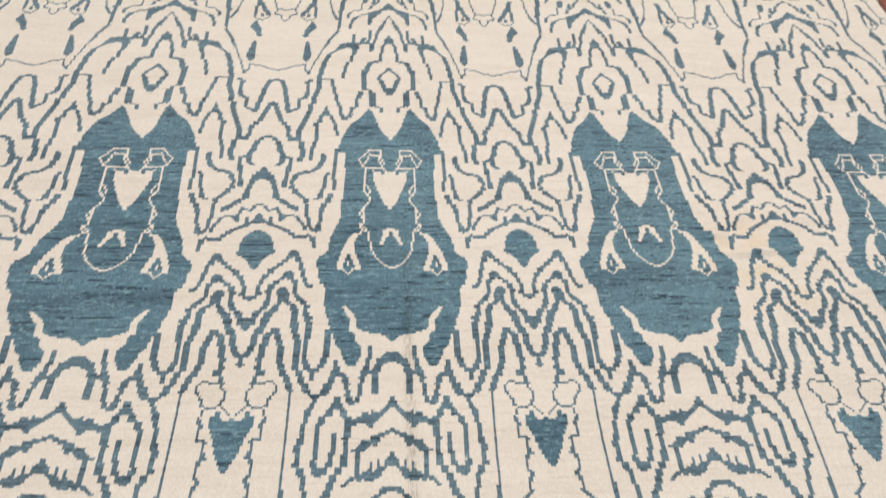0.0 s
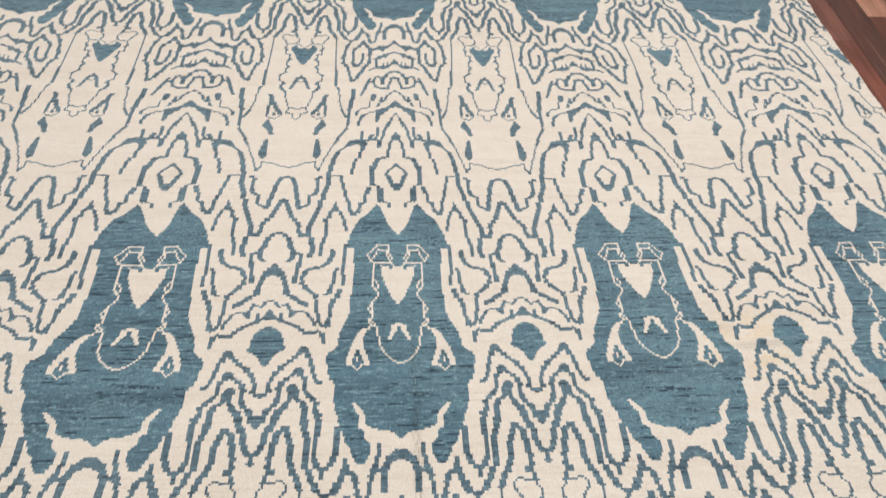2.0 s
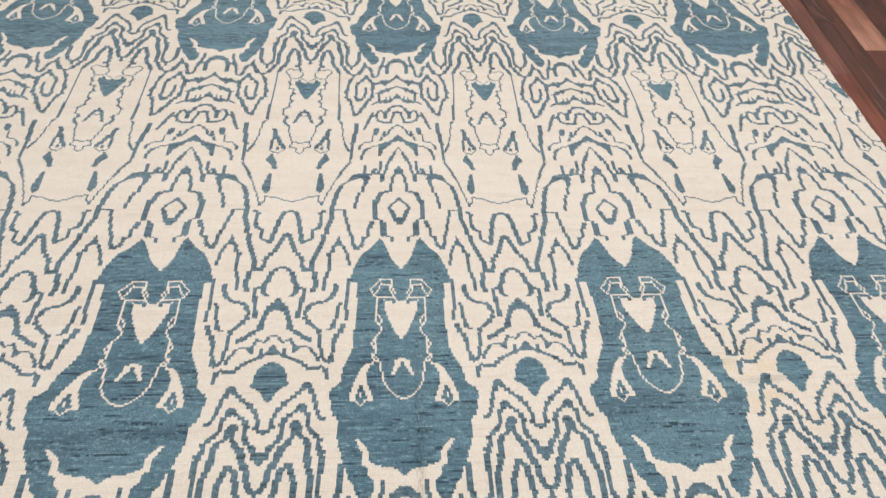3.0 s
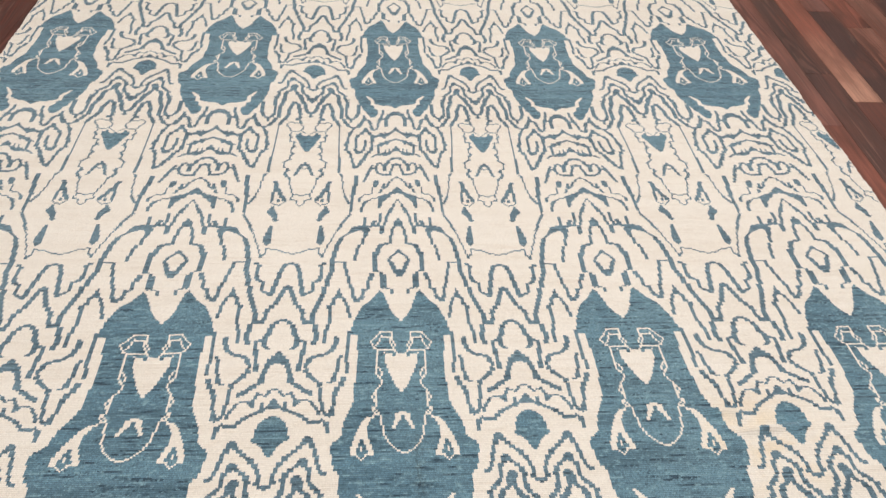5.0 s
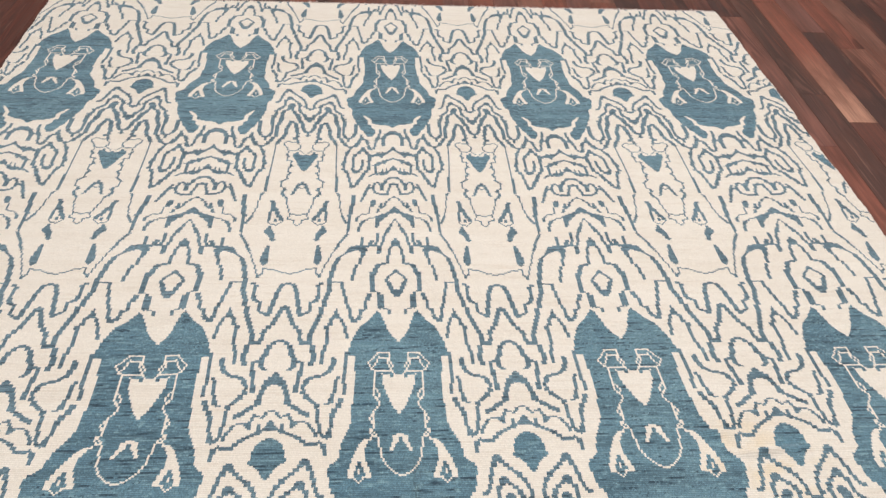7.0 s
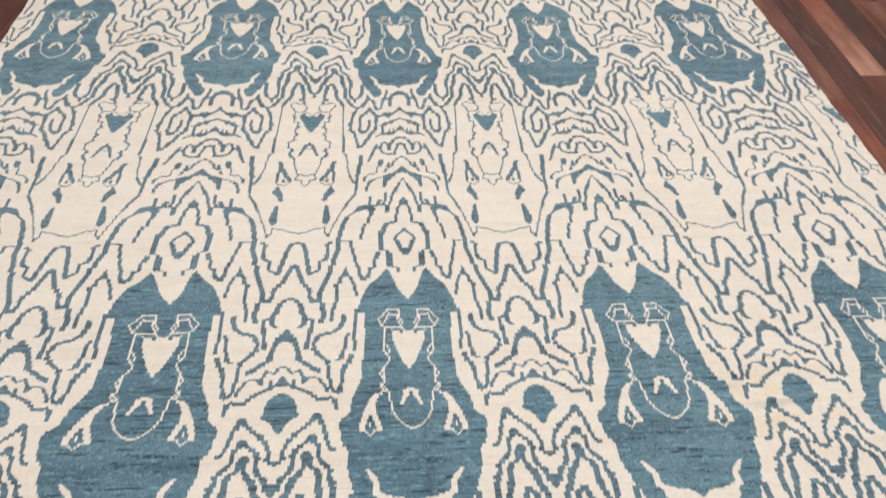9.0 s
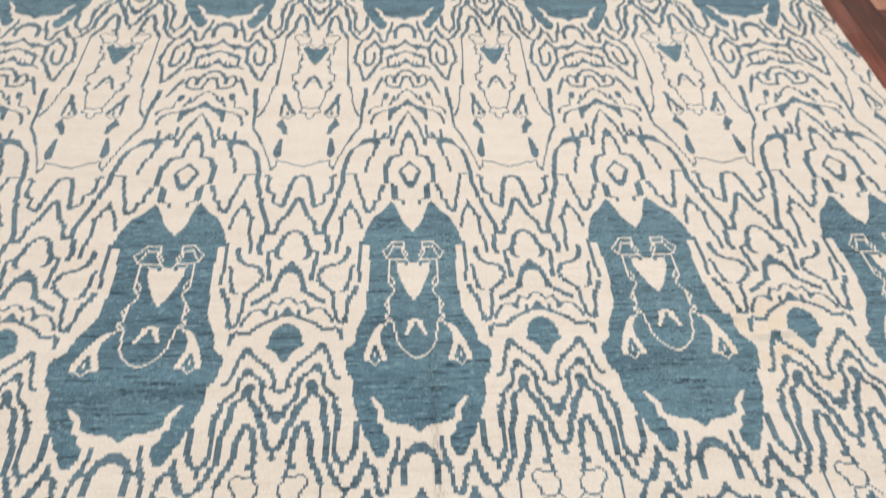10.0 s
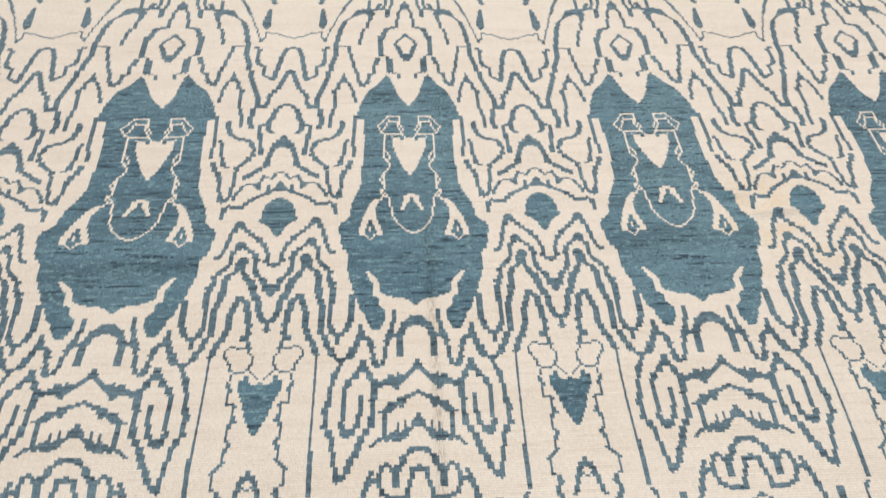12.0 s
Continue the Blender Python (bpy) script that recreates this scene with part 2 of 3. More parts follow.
def line(name, width, *xy):
    """A line of knots of that width through the points, in short straight steps as a weaver counts them."""
    mask, pts = layer(name), [(xy[i] / KNOT_U, xy[i + 1] / KNOT_V - LOW) for i in range(0, len(xy), 2)]
    for (x0, y0), (x1, y1) in zip(pts, pts[1:]):
        dx, dy = x1 - x0, y1 - y0
        slope = abs(dx) / max(abs(dy), 1e-6)
        if slope < 1.5:
            run = 1 if slope > (0.5 if width < 1.25 else 1.3) else 2 if slope > 0.8 or width < 1.25 else 3
            wide = max(1, int(width * min(1.28, math.hypot(1, slope)) / KNOT_U + 0.46))
            first, last = sorted((y0, y1))
            for block in range(int(first // run), int(last // run) + 1):
                k = min(max(((block + 0.5) * run - y0) / (dy or 1e-6), 0), 1)
                a = max(span(x0 + k * dx, wide), 0)
                low, high = max(block * run, int(first)), min((block + 1) * run, int(last) + 1)
                mask[low:high, a:max(a, span(x0 + k * dx, wide) + wide)] = True
        else:
            run = 2 if slope < 4 else 3
            tall = max(1, int(width / KNOT_V + 0.5))
            first, last = sorted((x0, x1))
            for block in range(int(first // run), int(last // run) + 1):
                k = min(max(((block + 0.5) * run - x0) / dx, 0), 1)
                a = span(y0 + k * dy, tall)
                low, high = max(block * run, int(first)), min((block + 1) * run, int(last) + 1)
                mask[a:a + tall, low:high] = True


def fill(name, *xy):
    """A field of knots inside the outline."""
    pts, inside = [(xy[i], xy[i + 1]) for i in range(0, len(xy), 2)], np.zeros(GX.shape, bool)
    for (x0, y0), (x1, y1) in zip(pts, pts[1:] + pts[:1]):
        if y0 != y1:
            inside ^= ((y0 > GY) != (y1 > GY)) & (GX < (x1 - x0) * (GY - y0) / (y1 - y0) + x0)
    layer(name)[:] |= inside


fill("medallion", 0, 0.5, 2, 3.5, 4, 6, 5.5, 10.5, 6.5, 14.5, 8.3, 19.5, 9.8, 21.6, 11.2, 19.2, 12.9, 16.2, 15.5, 13, 18, 10.4, 19.6, 6.4, 20.6, 3.8, 21.9, -0.1, 22.5, -4, 23, -6.5, 23, -8.5, 20, -8.5, 19, -21, 19, -31, 19.5, -37.5, 19.5, -43.5, 21.5, -48, 23, -51, 24.5, -55, 25.5, -60.5, 0, -60.5)
fill("medallion", 0, -60.5, 25.5, -60.5, 27, -62.5, 29, -64, 30, -66.5, 29, -72, 28.5, -76, 27, -77, 26, -79.5, 26, -85, 25, -89, 23.5, -92.5, 23, -96, 21.5, -98.5, 20.5, -102, 18.5, -105, 17.5, -108, 16, -110.5, 15, -111.5, 13, -111, 11.5, -108.5, 11, -106.5, 11, -103, 13, -101.5, 14, -97.5, 15.5, -97, 16, -91.5, 17.5, -89.5, 19, -86, 17, -87, 15, -89, 13.5, -91.5, 13, -95.5, 10.5, -97, 7, -98, 3, -98.5, 0, -102)
line("lens_stripe", 1.7, 23.5, -6.5, 23.5, -16.5, 23, -29.5)
line("lens_stripe", 1.9, 24, -32, 25, -35, 26.5, -38.5, 27.5, -41, 27.5, -45, 28.5, -48.5, 29.5, -51, 31.5, -50, 32.5, -45, 33, -40, 33.5, -35, 35, -33, 37.5, -31, 39.5, -27.5, 40, -24.5, 38.5, -21, 35, -20, 32.5, -19, 30.5, -17.5, 29, -14, 28, -10)
line("lens_stripe", 1.7, 26, -20, 27, -23, 27, -28, 28, -32, 29.5, -34.5)
fill("lens_stripe", 27.5, -12, 29, -8.5, 30, -9.5, 29.5, -14, 28, -14.5)
line("brow_stripe", 2.4, 37, -39, 39, -38, 41.5, -36, 44, -34.5, 46, -31.5, 47, -28, 47.5, -25, 49, -22, 52, -19.5)
fill("brow_stripe", 52, -16.5, 50, -19.5, 48, -23, 48.5, -25.5, 50, -24.5, 52, -23.5)
line("arch_stripe", 2.3, 0, -106.5, 2, -107, 3.5, -108, 5, -111, 6, -113, 6, -117.5, 6, -121.5)
line("arch_stripe", 1.9, 7.5, -103.5, 8, -108, 9, -112, 10.5, -115.5, 11, -120, 12, -124.5, 13.5, -125.5, 15, -122.5, 15.5, -118.5, 17, -115, 19.5, -112.5, 20, -109.5)
line("arch_stripe", 1.6, 4, -113, 10, -113.5)
line("arch_stripe", 1.8, 0, -108.2, 2.4, -108.9, 4, -110.5)
line("leaf_stripe", 2.0, 19, -123.5, 17, -127, 15, -130.5, 14.5, -134, 15, -138, 15, -144, 15.5, -146.5, 17, -148.5, 18.5, -151, 19.5, -154.5, 20.5, -156.5, 22, -159, 22.5, -161.5, 24, -163.5, 25.5, -164.5)
line("leaf_stripe", 1.9, 26, -124, 27, -127.5, 28.5, -130, 29, -133.5, 29, -138, 30.5, -142, 30, -146.5, 28, -150.5, 27.5, -154, 26.5, -158, 26, -164.5)
line("leaf_stripe", 1.9, 19, -123.5, 20, -127, 22, -130, 24, -133, 24.5, -137.5, 24.5, -142.5, 25, -146, 23.5, -150.5, 21.5, -148.5, 20, -146, 19, -142.5, 19, -136.5)
line("banded_stripe", 1.5, 10.9, -142, 11, -146, 11, -149.5)
line("banded_stripe", 2.0, 0, -154.5, 2.5, -155, 4, -156.5, 5, -158.5, 6, -160.5, 7, -162, 7.5, -164.5, 7, -167)
line("banded_stripe", 1.5, 7, -161.5, 9, -161, 10.5, -160, 12, -161, 12.5, -162.5, 13.5, -164.5, 16, -165, 17.5, -167.5, 18, -170.5, 18.5, -171.5)
fill("banded_stripe", 0, -160, 0, -162.5, 0, -162, 2, -163, 3, -161.5, 3, -160.5)
line("banded_stripe", 1.8, 2.5, -163, 3, -165, 4, -168.5, 4, -171)
line("banded_stripe", 1.4, 5, -171, 9.5, -170, 12, -168.5, 12.5, -165)
line("zigzag_stripe", 2.0, 35, 21, 35.5, 16.5, 37, 13.5, 38.5, 9.5, 39.5, 4.5, 40.5, 0.5, 42, -1.5, 44, 2, 44, 5.5, 46, 9.5, 48, 13, 49.5, 18, 50.5, 21.5, 52, 23.5)
line("zigzag_stripe", 1.9, 13, 32.5, 14.5, 28, 15, 22.5, 17.5, 21, 18, 16.5, 20.5, 13.5, 22, 16.5, 22.5, 22.5, 23.5, 28, 25, 35.5, 25.5, 40)
line("zigzag_stripe", 2.0, 34.5, 39.5, 36.5, 36.5, 36.5, 30, 37.5, 27, 40.5, 25.5, 40.5, 20, 43, 18.5, 44.5, 17, 45.5, 21.5, 46, 26, 47.5, 34, 49.5, 38, 52, 39.5)
line("zigzag_stripe", 1.9, 28, 17.5, 30.5, 15.5, 31, 12, 33, 9, 32, 5, 32.5, 0, 33.5, -5.5, 33.5, -12.5)
fill("zigzag_stripe", 28, 22, 26, 15.5, 30, 15.5, 29, 20.5)
line("zigzag_stripe", 1.8, 26, 15.5, 24.5, 9, 23.5, 3)
line("zigzag_stripe", 2.0, 40, 0, 38, -4, 37.5, -9, 38, -13.5)
line("zigzag_stripe", 2.0, 52, 1.5, 49, -0.5, 47.5, -3.5, 46.5, -7.5, 45.5, -10.5, 45, -14.5, 47, -16)
line("zigzag_stripe", 2.0, 45.5, -10.5, 41.5, -12.5, 41.5, -16.5, 42.5, -19.5, 42.5, -24.5, 43, -27.5)
line("pale_tracery", 0.75, 4, -6.5, 9.5, -6.5, 11.5, -9, 13.5, -12, 12.5, -15.5, 10.5, -16.5, 3.5, -16.5, 2.5, -14, 4.5, -11, 4, -6.5)
line("pale_tracery", 0.75, 5.5, -9.5, 9, -9, 10, -12, 11.5, -14.5)
line("pale_tracery", 0.75, 10.5, -27, 10.5, -30, 9, -32.5)
line("pale_tracery", 0.75, 11, -39.5, 12.3, -42, 11, -45)
line("pale_tracery", 0.75, 5.5, -9.5, 5, -12, 4.5, -14.5)
line("pale_tracery", 0.75, 3, -16.5, 1.5, -19.5)
fill("pale_tracery", 0, -20.5, 0, -19, 2, -19, 2.5, -20.5, 3.5, -20.5, 4, -19, 7.5, -18.5, 7, -24, 5.5, -28.5, 3.5, -33.5, 2, -37, 0, -40)
line("brow_stripe", 1.2, 33.5, -49.5, 35.5, -45.5, 37, -43.5, 39, -42.5, 41.5, -42.5, 43, -44.5, 44, -40, 45, -38.5, 48, -40, 50, -37.5, 52, -36.5)
line("brow_stripe", 1.7, 31, -58.5, 31, -55.5, 32.5, -53, 34.5, -53.5, 37, -54, 39, -52, 40.5, -50, 43.5, -48.5, 46.5, -47, 49.5, -45.5, 52, -45)
fill("brow_stripe", 52, -40.5, 50.5, -42.5, 49, -46, 52, -45.5)
line("brow_stripe", 1.8, 47, -43.5, 47, -47)
fill("eye_spot", 52, -49.5, 50, -50, 48, -51.2, 46.6, -53, 45.4, -58.5, 45, -60.5, 47, -62.2, 49, -63.5, 50, -65.5, 50.5, -67.5, 52, -69)
line("waved_stripe", 1.8, 31, -77.5, 33, -77, 34, -74, 35, -70, 36, -65.5, 37.5, -62.5, 38.5, -60.5, 39.5, -63, 41.5, -65.5, 43.5, -67.5, 46, -69, 47.5, -71, 48, -72, 49, -74.5, 50, -77, 49.5, -79.5, 51, -81.5, 52, -82.5)
line("waved_stripe", 1.9, 30, -100, 30, -94.5, 31, -91.5, 32, -89, 32, -86.5, 34, -84, 36, -82, 37, -78.5, 37, -75, 39, -73, 40, -70.5, 41.5, -73, 43.5, -74.6, 45, -76.8, 46, -79.8, 46, -83.8, 47, -86.3, 49, -88.3, 50.5, -90.8, 52, -93.3, 52, -95.5)
line("waved_stripe", 1.7, 50, -90.3, 50, -92.8, 52, -95.2, 52, -95.8)
line("waved_stripe", 1.4, 45.5, -112, 46, -115, 47, -118)
line("waved_stripe", 2.0, 23.5, -97, 23, -104, 24, -108.5, 25, -111.5, 27, -113.5, 29, -112.5, 30.5, -109, 30.5, -103.5, 30.5, -98.5, 30.5, -92, 32, -89)
line("waved_stripe", 1.5, 27.5, -114, 27.5, -116.5)
line("waved_stripe", 2.0, 35, -95.5, 35.5, -92, 36, -87.5, 37.5, -85.5, 39.5, -84, 40, -80, 41, -77.5, 42, -80, 42, -85, 43, -87.5, 45, -90, 46, -92.5, 46.5, -95.5, 47.5, -98)
line("waved_stripe", 2.1, 33.5, -111, 33.5, -104, 34, -99.5, 36, -95, 36, -90.5)
line("waved_stripe", 2.1, 45, -88.5, 46, -94.5, 48, -97, 48.5, -101.5, 49, -105, 50.5, -107, 52, -109, 52, -111)
fill("waved_stripe", 52, -108, 50.5, -110.5, 52, -112.5)
line("waved_stripe", 2.0, 34.5, -121, 35, -118.5, 37, -115, 38.5, -110.5, 39, -104.5, 41, -97.5, 42, -96, 44, -98.5, 45, -102.5, 45.5, -105.5, 46, -109.5, 46, -111.5, 44.5, -114.5)
line("cup_stripe", 2.0, 22, -118, 23, -121, 25, -122.5, 27.5, -122.5, 29.5, -120.5, 30, -118, 32, -114, 33.5, -111)
line("cup_stripe", 2.0, 19.5, -112, 21, -116, 21.5, -120, 23.5, -122.5)
line("thin_stripe", 1.2, 35, 162, 34.5, 157.5, 34.2, 138.5, 34, 125.5)
line("thin_stripe", 1.4, 34, 125.5, 33.5, 111.5)
line("thin_stripe", 1.0, 38, 48, 38, 50, 42.5, 49, 46.5, 47.5, 52, 45.5)
line("slender_outline", 1.8, 47.5, 109.5, 49, 115, 50.5, 118.5, 52, 120.5)
line("slender_outline", 0.8, 49.5, 117, 52, 114.5)
line("banded_stripe", 1.6, 14.5, 118.5, 16, 114, 17.5, 109, 19.5, 103)
line("pale_tracery", 0.75, 10.5, -17.5, 10.5, -26, 9, -28, 8, -30, 9, -32, 8.4, -35, 10, -37.5, 11, -40, 11, -43, 10.5, -46, 11.5, -48, 9.5, -50.5, 9, -55, 8.5, -57.5, 8, -60.5, 7, -63, 6, -65, 3.5, -67, 0, -69)
line("pale_tracery", 0.8, 10.5, -46.5, 12, -47.5, 12.5, -49, 11, -50.5, 12.5, -52)
fill("pale_tracery", 12.5, -51.5, 14.8, -52.3, 16.8, -54, 18.2, -57, 19.8, -60.5, 21.2, -64, 22.4, -68, 22.4, -70.3, 20, -70.3, 19.8, -67.5, 18.5, -64.5, 17.5, -61.5, 16.4, -64, 15.4, -67, 15, -70.3, 12.5, -70.3, 13.2, -66.5, 14.4, -63, 15.2, -60, 15, -56.5, 13.6, -54)
line("pale_tracery", 0.75, 14.5, -68.5, 16, -70, 17.5, -72, 19, -70.5, 21, -69)
line("pale_tracery", 1.0, 17.4, -66, 17.4, -68.3)
line("pale_tracery", 1.9, 0, -49.9, 1.8, -51, 3, -54, 3.9, -57.2)
fill("banded_stripe", 0, -122.3, 1, -124.3, 2.5, -126.3, 3.5, -127.8, 5, -128.3, 5.5, -129.3, 6, -127.8, 7, -127.8, 7.5, -129.3, 8, -128.3, 9.5, -128.3, 10.5, -129.8, 12, -130.8, 14.5, -130.8, 15, -132.8, 12.5, -133.3, 10.5, -132.3, 9, -132.3, 8, -134.3, 6.5, -133.8, 6, -132.3, 4.5, -131.3, 3.5, -129.8, 1.5, -128.3, 0, -126.8)
fill("banded_stripe", 0, -134, 1.5, -135, 4, -136, 5.5, -136.5, 6.5, -136.5, 7, -138, 8.5, -139, 10, -140.5, 10.5, -142.5, 9, -142.5, 7.5, -141, 6.5, -140, 5.5, -141, 4.5, -139.5, 3.5, -137.5, 1.5, -136.5, 0, -136)
fill("banded_stripe", 0, -142, 1, -143.5, 2.5, -145.5, 2.8, -147.5, 3.8, -147.5, 3.8, -145, 4.8, -145, 4.8, -148.5, 6.2, -148.8, 6.2, -146, 7.2, -146, 7.6, -149, 10, -149.6, 12, -150.3, 14, -151.7, 16, -153.6, 14.5, -153.6, 12.5, -152.3, 11, -151.6, 8.5, -152, 7, -152.5, 5.5, -152, 3.5, -150.5, 2.5, -149, 1, -147.5, 0, -147)
line("banded_stripe", 1.5, 0, 107.5, 2, 106, 3.5, 104.5, 5.5, 102, 6, 99.5, 8, 98.5, 9.5, 96, 10.5, 94.5)
line("banded_stripe", 1.5, 8, 102, 8.5, 98)
fill("banded_stripe", 11, 105, 13.5, 104.5, 14.5, 101, 14.5, 98.5, 12, 98.5, 11, 102)
line("banded_stripe", 1.0, 14.5, 98.5, 14.5, 93.5, 19.5, 92, 20.5, 90)
line("banded_stripe", 1.9, 20.5, 90, 21.5, 86.5)
fill("banded_stripe", 0, 99, 1.5, 98, 3.5, 95, 4, 92.5, 1.5, 93, 0, 94)
line("banded_stripe", 1.0, 3.5, 94.5, 5, 93, 8, 92, 11, 90.5)
fill("banded_stripe", 4, 93.5, 8, 92.5, 11, 90.5, 11, 81.5, 9.5, 81.5, 8.5, 86, 6, 89.5, 4, 90.5)
line("banded_stripe", 0.9, 11, 90, 14, 89.5, 16.5, 87.5)
line("banded_stripe", 1.9, 16.5, 87.5, 18.5, 85.5, 19.5, 82, 20, 78.5)
line("dome_stripe", 1.0, 0, 88.5, 1, 86.5, 2.5, 84)
line("dome_stripe", 1.8, 2.5, 84, 3, 81.5, 5, 78, 6, 74.5, 6.5, 70.5, 8, 67, 8, 62.5)
fill("dome_stripe", 0, 73.5, 1, 72, 2.5, 70, 2.5, 65.5, 1, 66.5, 0, 67.5)
line("dome_stripe", 1.5, 2.5, 66, 3.5, 61.5, 4, 54, 6, 53.5, 8.5, 53)
line("dome_stripe", 2.3, 8.5, 53, 10, 47.5, 11.5, 45.5, 11.5, 41.5, 11.5, 34.5)
line("dome_stripe", 1.2, 11.5, 34.5, 8.5, 33, 8, 31)
fill("dome_stripe", 6.5, 32, 9.5, 32.5, 9.5, 24.5, 9, 22.5, 6, 23)
line("dome_stripe", 0.95, 6.5, 22.4, 4.5, 22)
fill("dome_stripe", 2.9, 22, 4.8, 22, 4.8, 18.6, 2.9, 18.6)
line("dome_stripe", 1.2, 0, 49, 2, 46, 4, 44)
line("dome_stripe", 1.9, 4, 44, 4.5, 41, 3, 37.5, 2, 34.5, 0, 31)
fill("dome_stripe", 0, 35, 2.5, 35.5, 2, 32, 0, 30)
line("dome_stripe", 1.9, 9.5, 77, 10, 67)
line("dome_stripe", 1.7, 8.5, 66, 9, 61.5)
line("dome_stripe", 1.7, 7.5, 66.5, 10, 67.5, 14, 67, 18, 66)
line("dome_stripe", 2.0, 12.5, 71.5, 13, 67)
line("dome_stripe", 1.8, 17.5, 73.5, 17.5, 67)
fill("dome_stripe", 15, 67.5, 18.5, 67.5, 23, 66.5, 25.5, 61, 23, 61.5, 19, 64, 16.5, 62, 15, 64)
line("dome_stripe", 1.0, 24.5, 61.5, 28, 58)
line("dome_stripe", 2.1, 28, 57.5, 29.5, 51, 30.5, 43, 31.5, 37, 31.5, 33, 33, 29.5, 33.5, 23.5, 35.5, 21.5)
line("dome_stripe", 2.2, 14.5, 65, 16.5, 60)
line("dome_stripe", 1.4, 16.5, 60, 17.5, 54, 19, 51)
line("dome_stripe", 1.9, 19, 51, 20, 46, 20.5, 41.5)
line("zigzag_stripe", 0.9, 26.5, 40, 30.5, 40)
line("thin_stripe", 2.0, 24, 108, 24.5, 99, 25.5, 91, 25.5, 84.5, 25.5, 78.5)
line("thin_stripe", 1.15, 25.5, 80.5, 25.5, 76, 27, 72.5, 29, 68, 30.5, 64, 32, 58.5, 34.5, 50, 36, 43.5, 38, 46, 38, 48.5)
line("thin_stripe", 1.1, 33.5, 110, 32, 108.5, 30.5, 96, 29.5, 91, 26.5, 85.5)
line("slender_outline", 1.0, 43, 114, 43, 109, 45, 106, 46, 99, 47.5, 92.5, 49.5, 92.5, 52, 91)
line("slender_outline", 0.85, 47.5, 92, 47, 88.5, 50, 87.5, 50, 85, 52, 83.5)
line("slender_outline", 2.4, 38.1, 103, 39.5, 97.5)
line("slender_outline", 1.9, 40, 97.5, 42, 92, 43.6, 88)
line("slender_outline", 1.9, 38.8, 98.5, 38.2, 94, 37.3, 87.5)
line("slender_outline", 0.85, 37.1, 86.5, 39.1, 84.5, 41.6, 83.5, 44.6, 87, 43.6, 91)
line("slender_outline", 1.4, 41.1, 88.5, 41.1, 87)
fill("slender_outline", 36.6, 80, 38.6, 84, 40.6, 79, 41.6, 77, 42.1, 72.5, 43.6, 71.5, 40.1, 71, 38.6, 75, 36.6, 77.5)
fill("slender_outline", 38.6, 68, 40, 67, 39.8, 62, 40.6, 57.5, 39.5, 52.5, 37.6, 52, 36.4, 55, 36.6, 59, 37.6, 63.5)
fill("heart", 44.8, -130.5, 46.3, -130.5, 47, -128.5, 48, -128.5, 48.5, -131, 50, -132, 52, -131, 52, -149, 52, -148.5, 50, -146, 49, -144, 48, -141.5, 47.2, -138.5, 46, -136, 45.2, -134)
line("slender_outline", 0.9, 52, -127.5, 52, -131)
line("slender_outline", 0.9, 39, -119.5, 40.5, -117.5, 44.5, -118, 46, -118, 47, -120, 48.5, -121.5, 48, -125, 46, -127, 44, -127.5, 41.5, -126, 41, -124, 39.5, -121.5, 39, -119.5)
line("slender_outline", 0.85, 47.5, -126, 49.5, -128.3, 52, -130.5)
line("slender_outline", 1.1, 42, -128, 41.5, -131.5, 42.5, -133.5, 42, -138, 45, -138.5, 44.5, -142, 45.5, -143.5, 44, -145, 44, -146.5, 44, -149.5, 45, -150.5, 44, -152.5, 44, -156, 42.5, -158, 41, -159.5, 41, -162, 41, -164, 43.5, -165, 44, -167, 42.5, -168.5, 42.5, -171, 43, -172.5)
line("banded_stripe", 1.6, 8.5, -138.5, 10, -140.5, 12, -142)
line("banded_stripe", 1.3, 8, -139, 8.5, -141)
line("banded_stripe", 1.2, 9.5, -150, 10, -152)


# fold the tall canvas into one repeat; the order says what lies on top
KINDS = [k for k in canvas if k not in ("pale_tracery", "medallion", "heart", "eye_spot")] + ["heart", "eye_spot", "medallion", "pale_tracery"]
chart = np.full((ROWS, HALF), -1)
for number, kind in enumerate(KINDS):
    for j in range(LOW, HIGH):
        row = canvas[kind][j - LOW]
        if kind == "pale_tracery":
            row = row & (chart[j % ROWS] == KINDS.index("medallion"))
        chart[j % ROWS][row] = number

# ---- the rug ----
PERIOD, REPEAT, NOTCH = 0.578, 1.5744, -0.0599
LEFT, RIGHT, NEAR, FAR = -1.357, 1.449, -1.95, 1.965
WARP_X = (0.0070, 0.0157, 0.0036, -0.0154, -0.0049, 0.0160, -0.0581, -0.0344, 0.0358, 0.0003, 0.0033, -0.0474, -0.0584, 0.0024, 0.0002, 0.2214, 0.0319, -0.0377, 0.0432, 0.0406, -0.1414)
WARP_Y = (-0.0129, -0.0328, -0.0129, 0.0202, 0.0058, -0.0085, 0.0051, -0.0064, -0.0307, 0.0138, 0.0120, 0.0285, 0.0818, -0.0289, -0.0632, -0.0057, -0.0105, 0.0306, 0.0023, -0.0101, -0.0118)
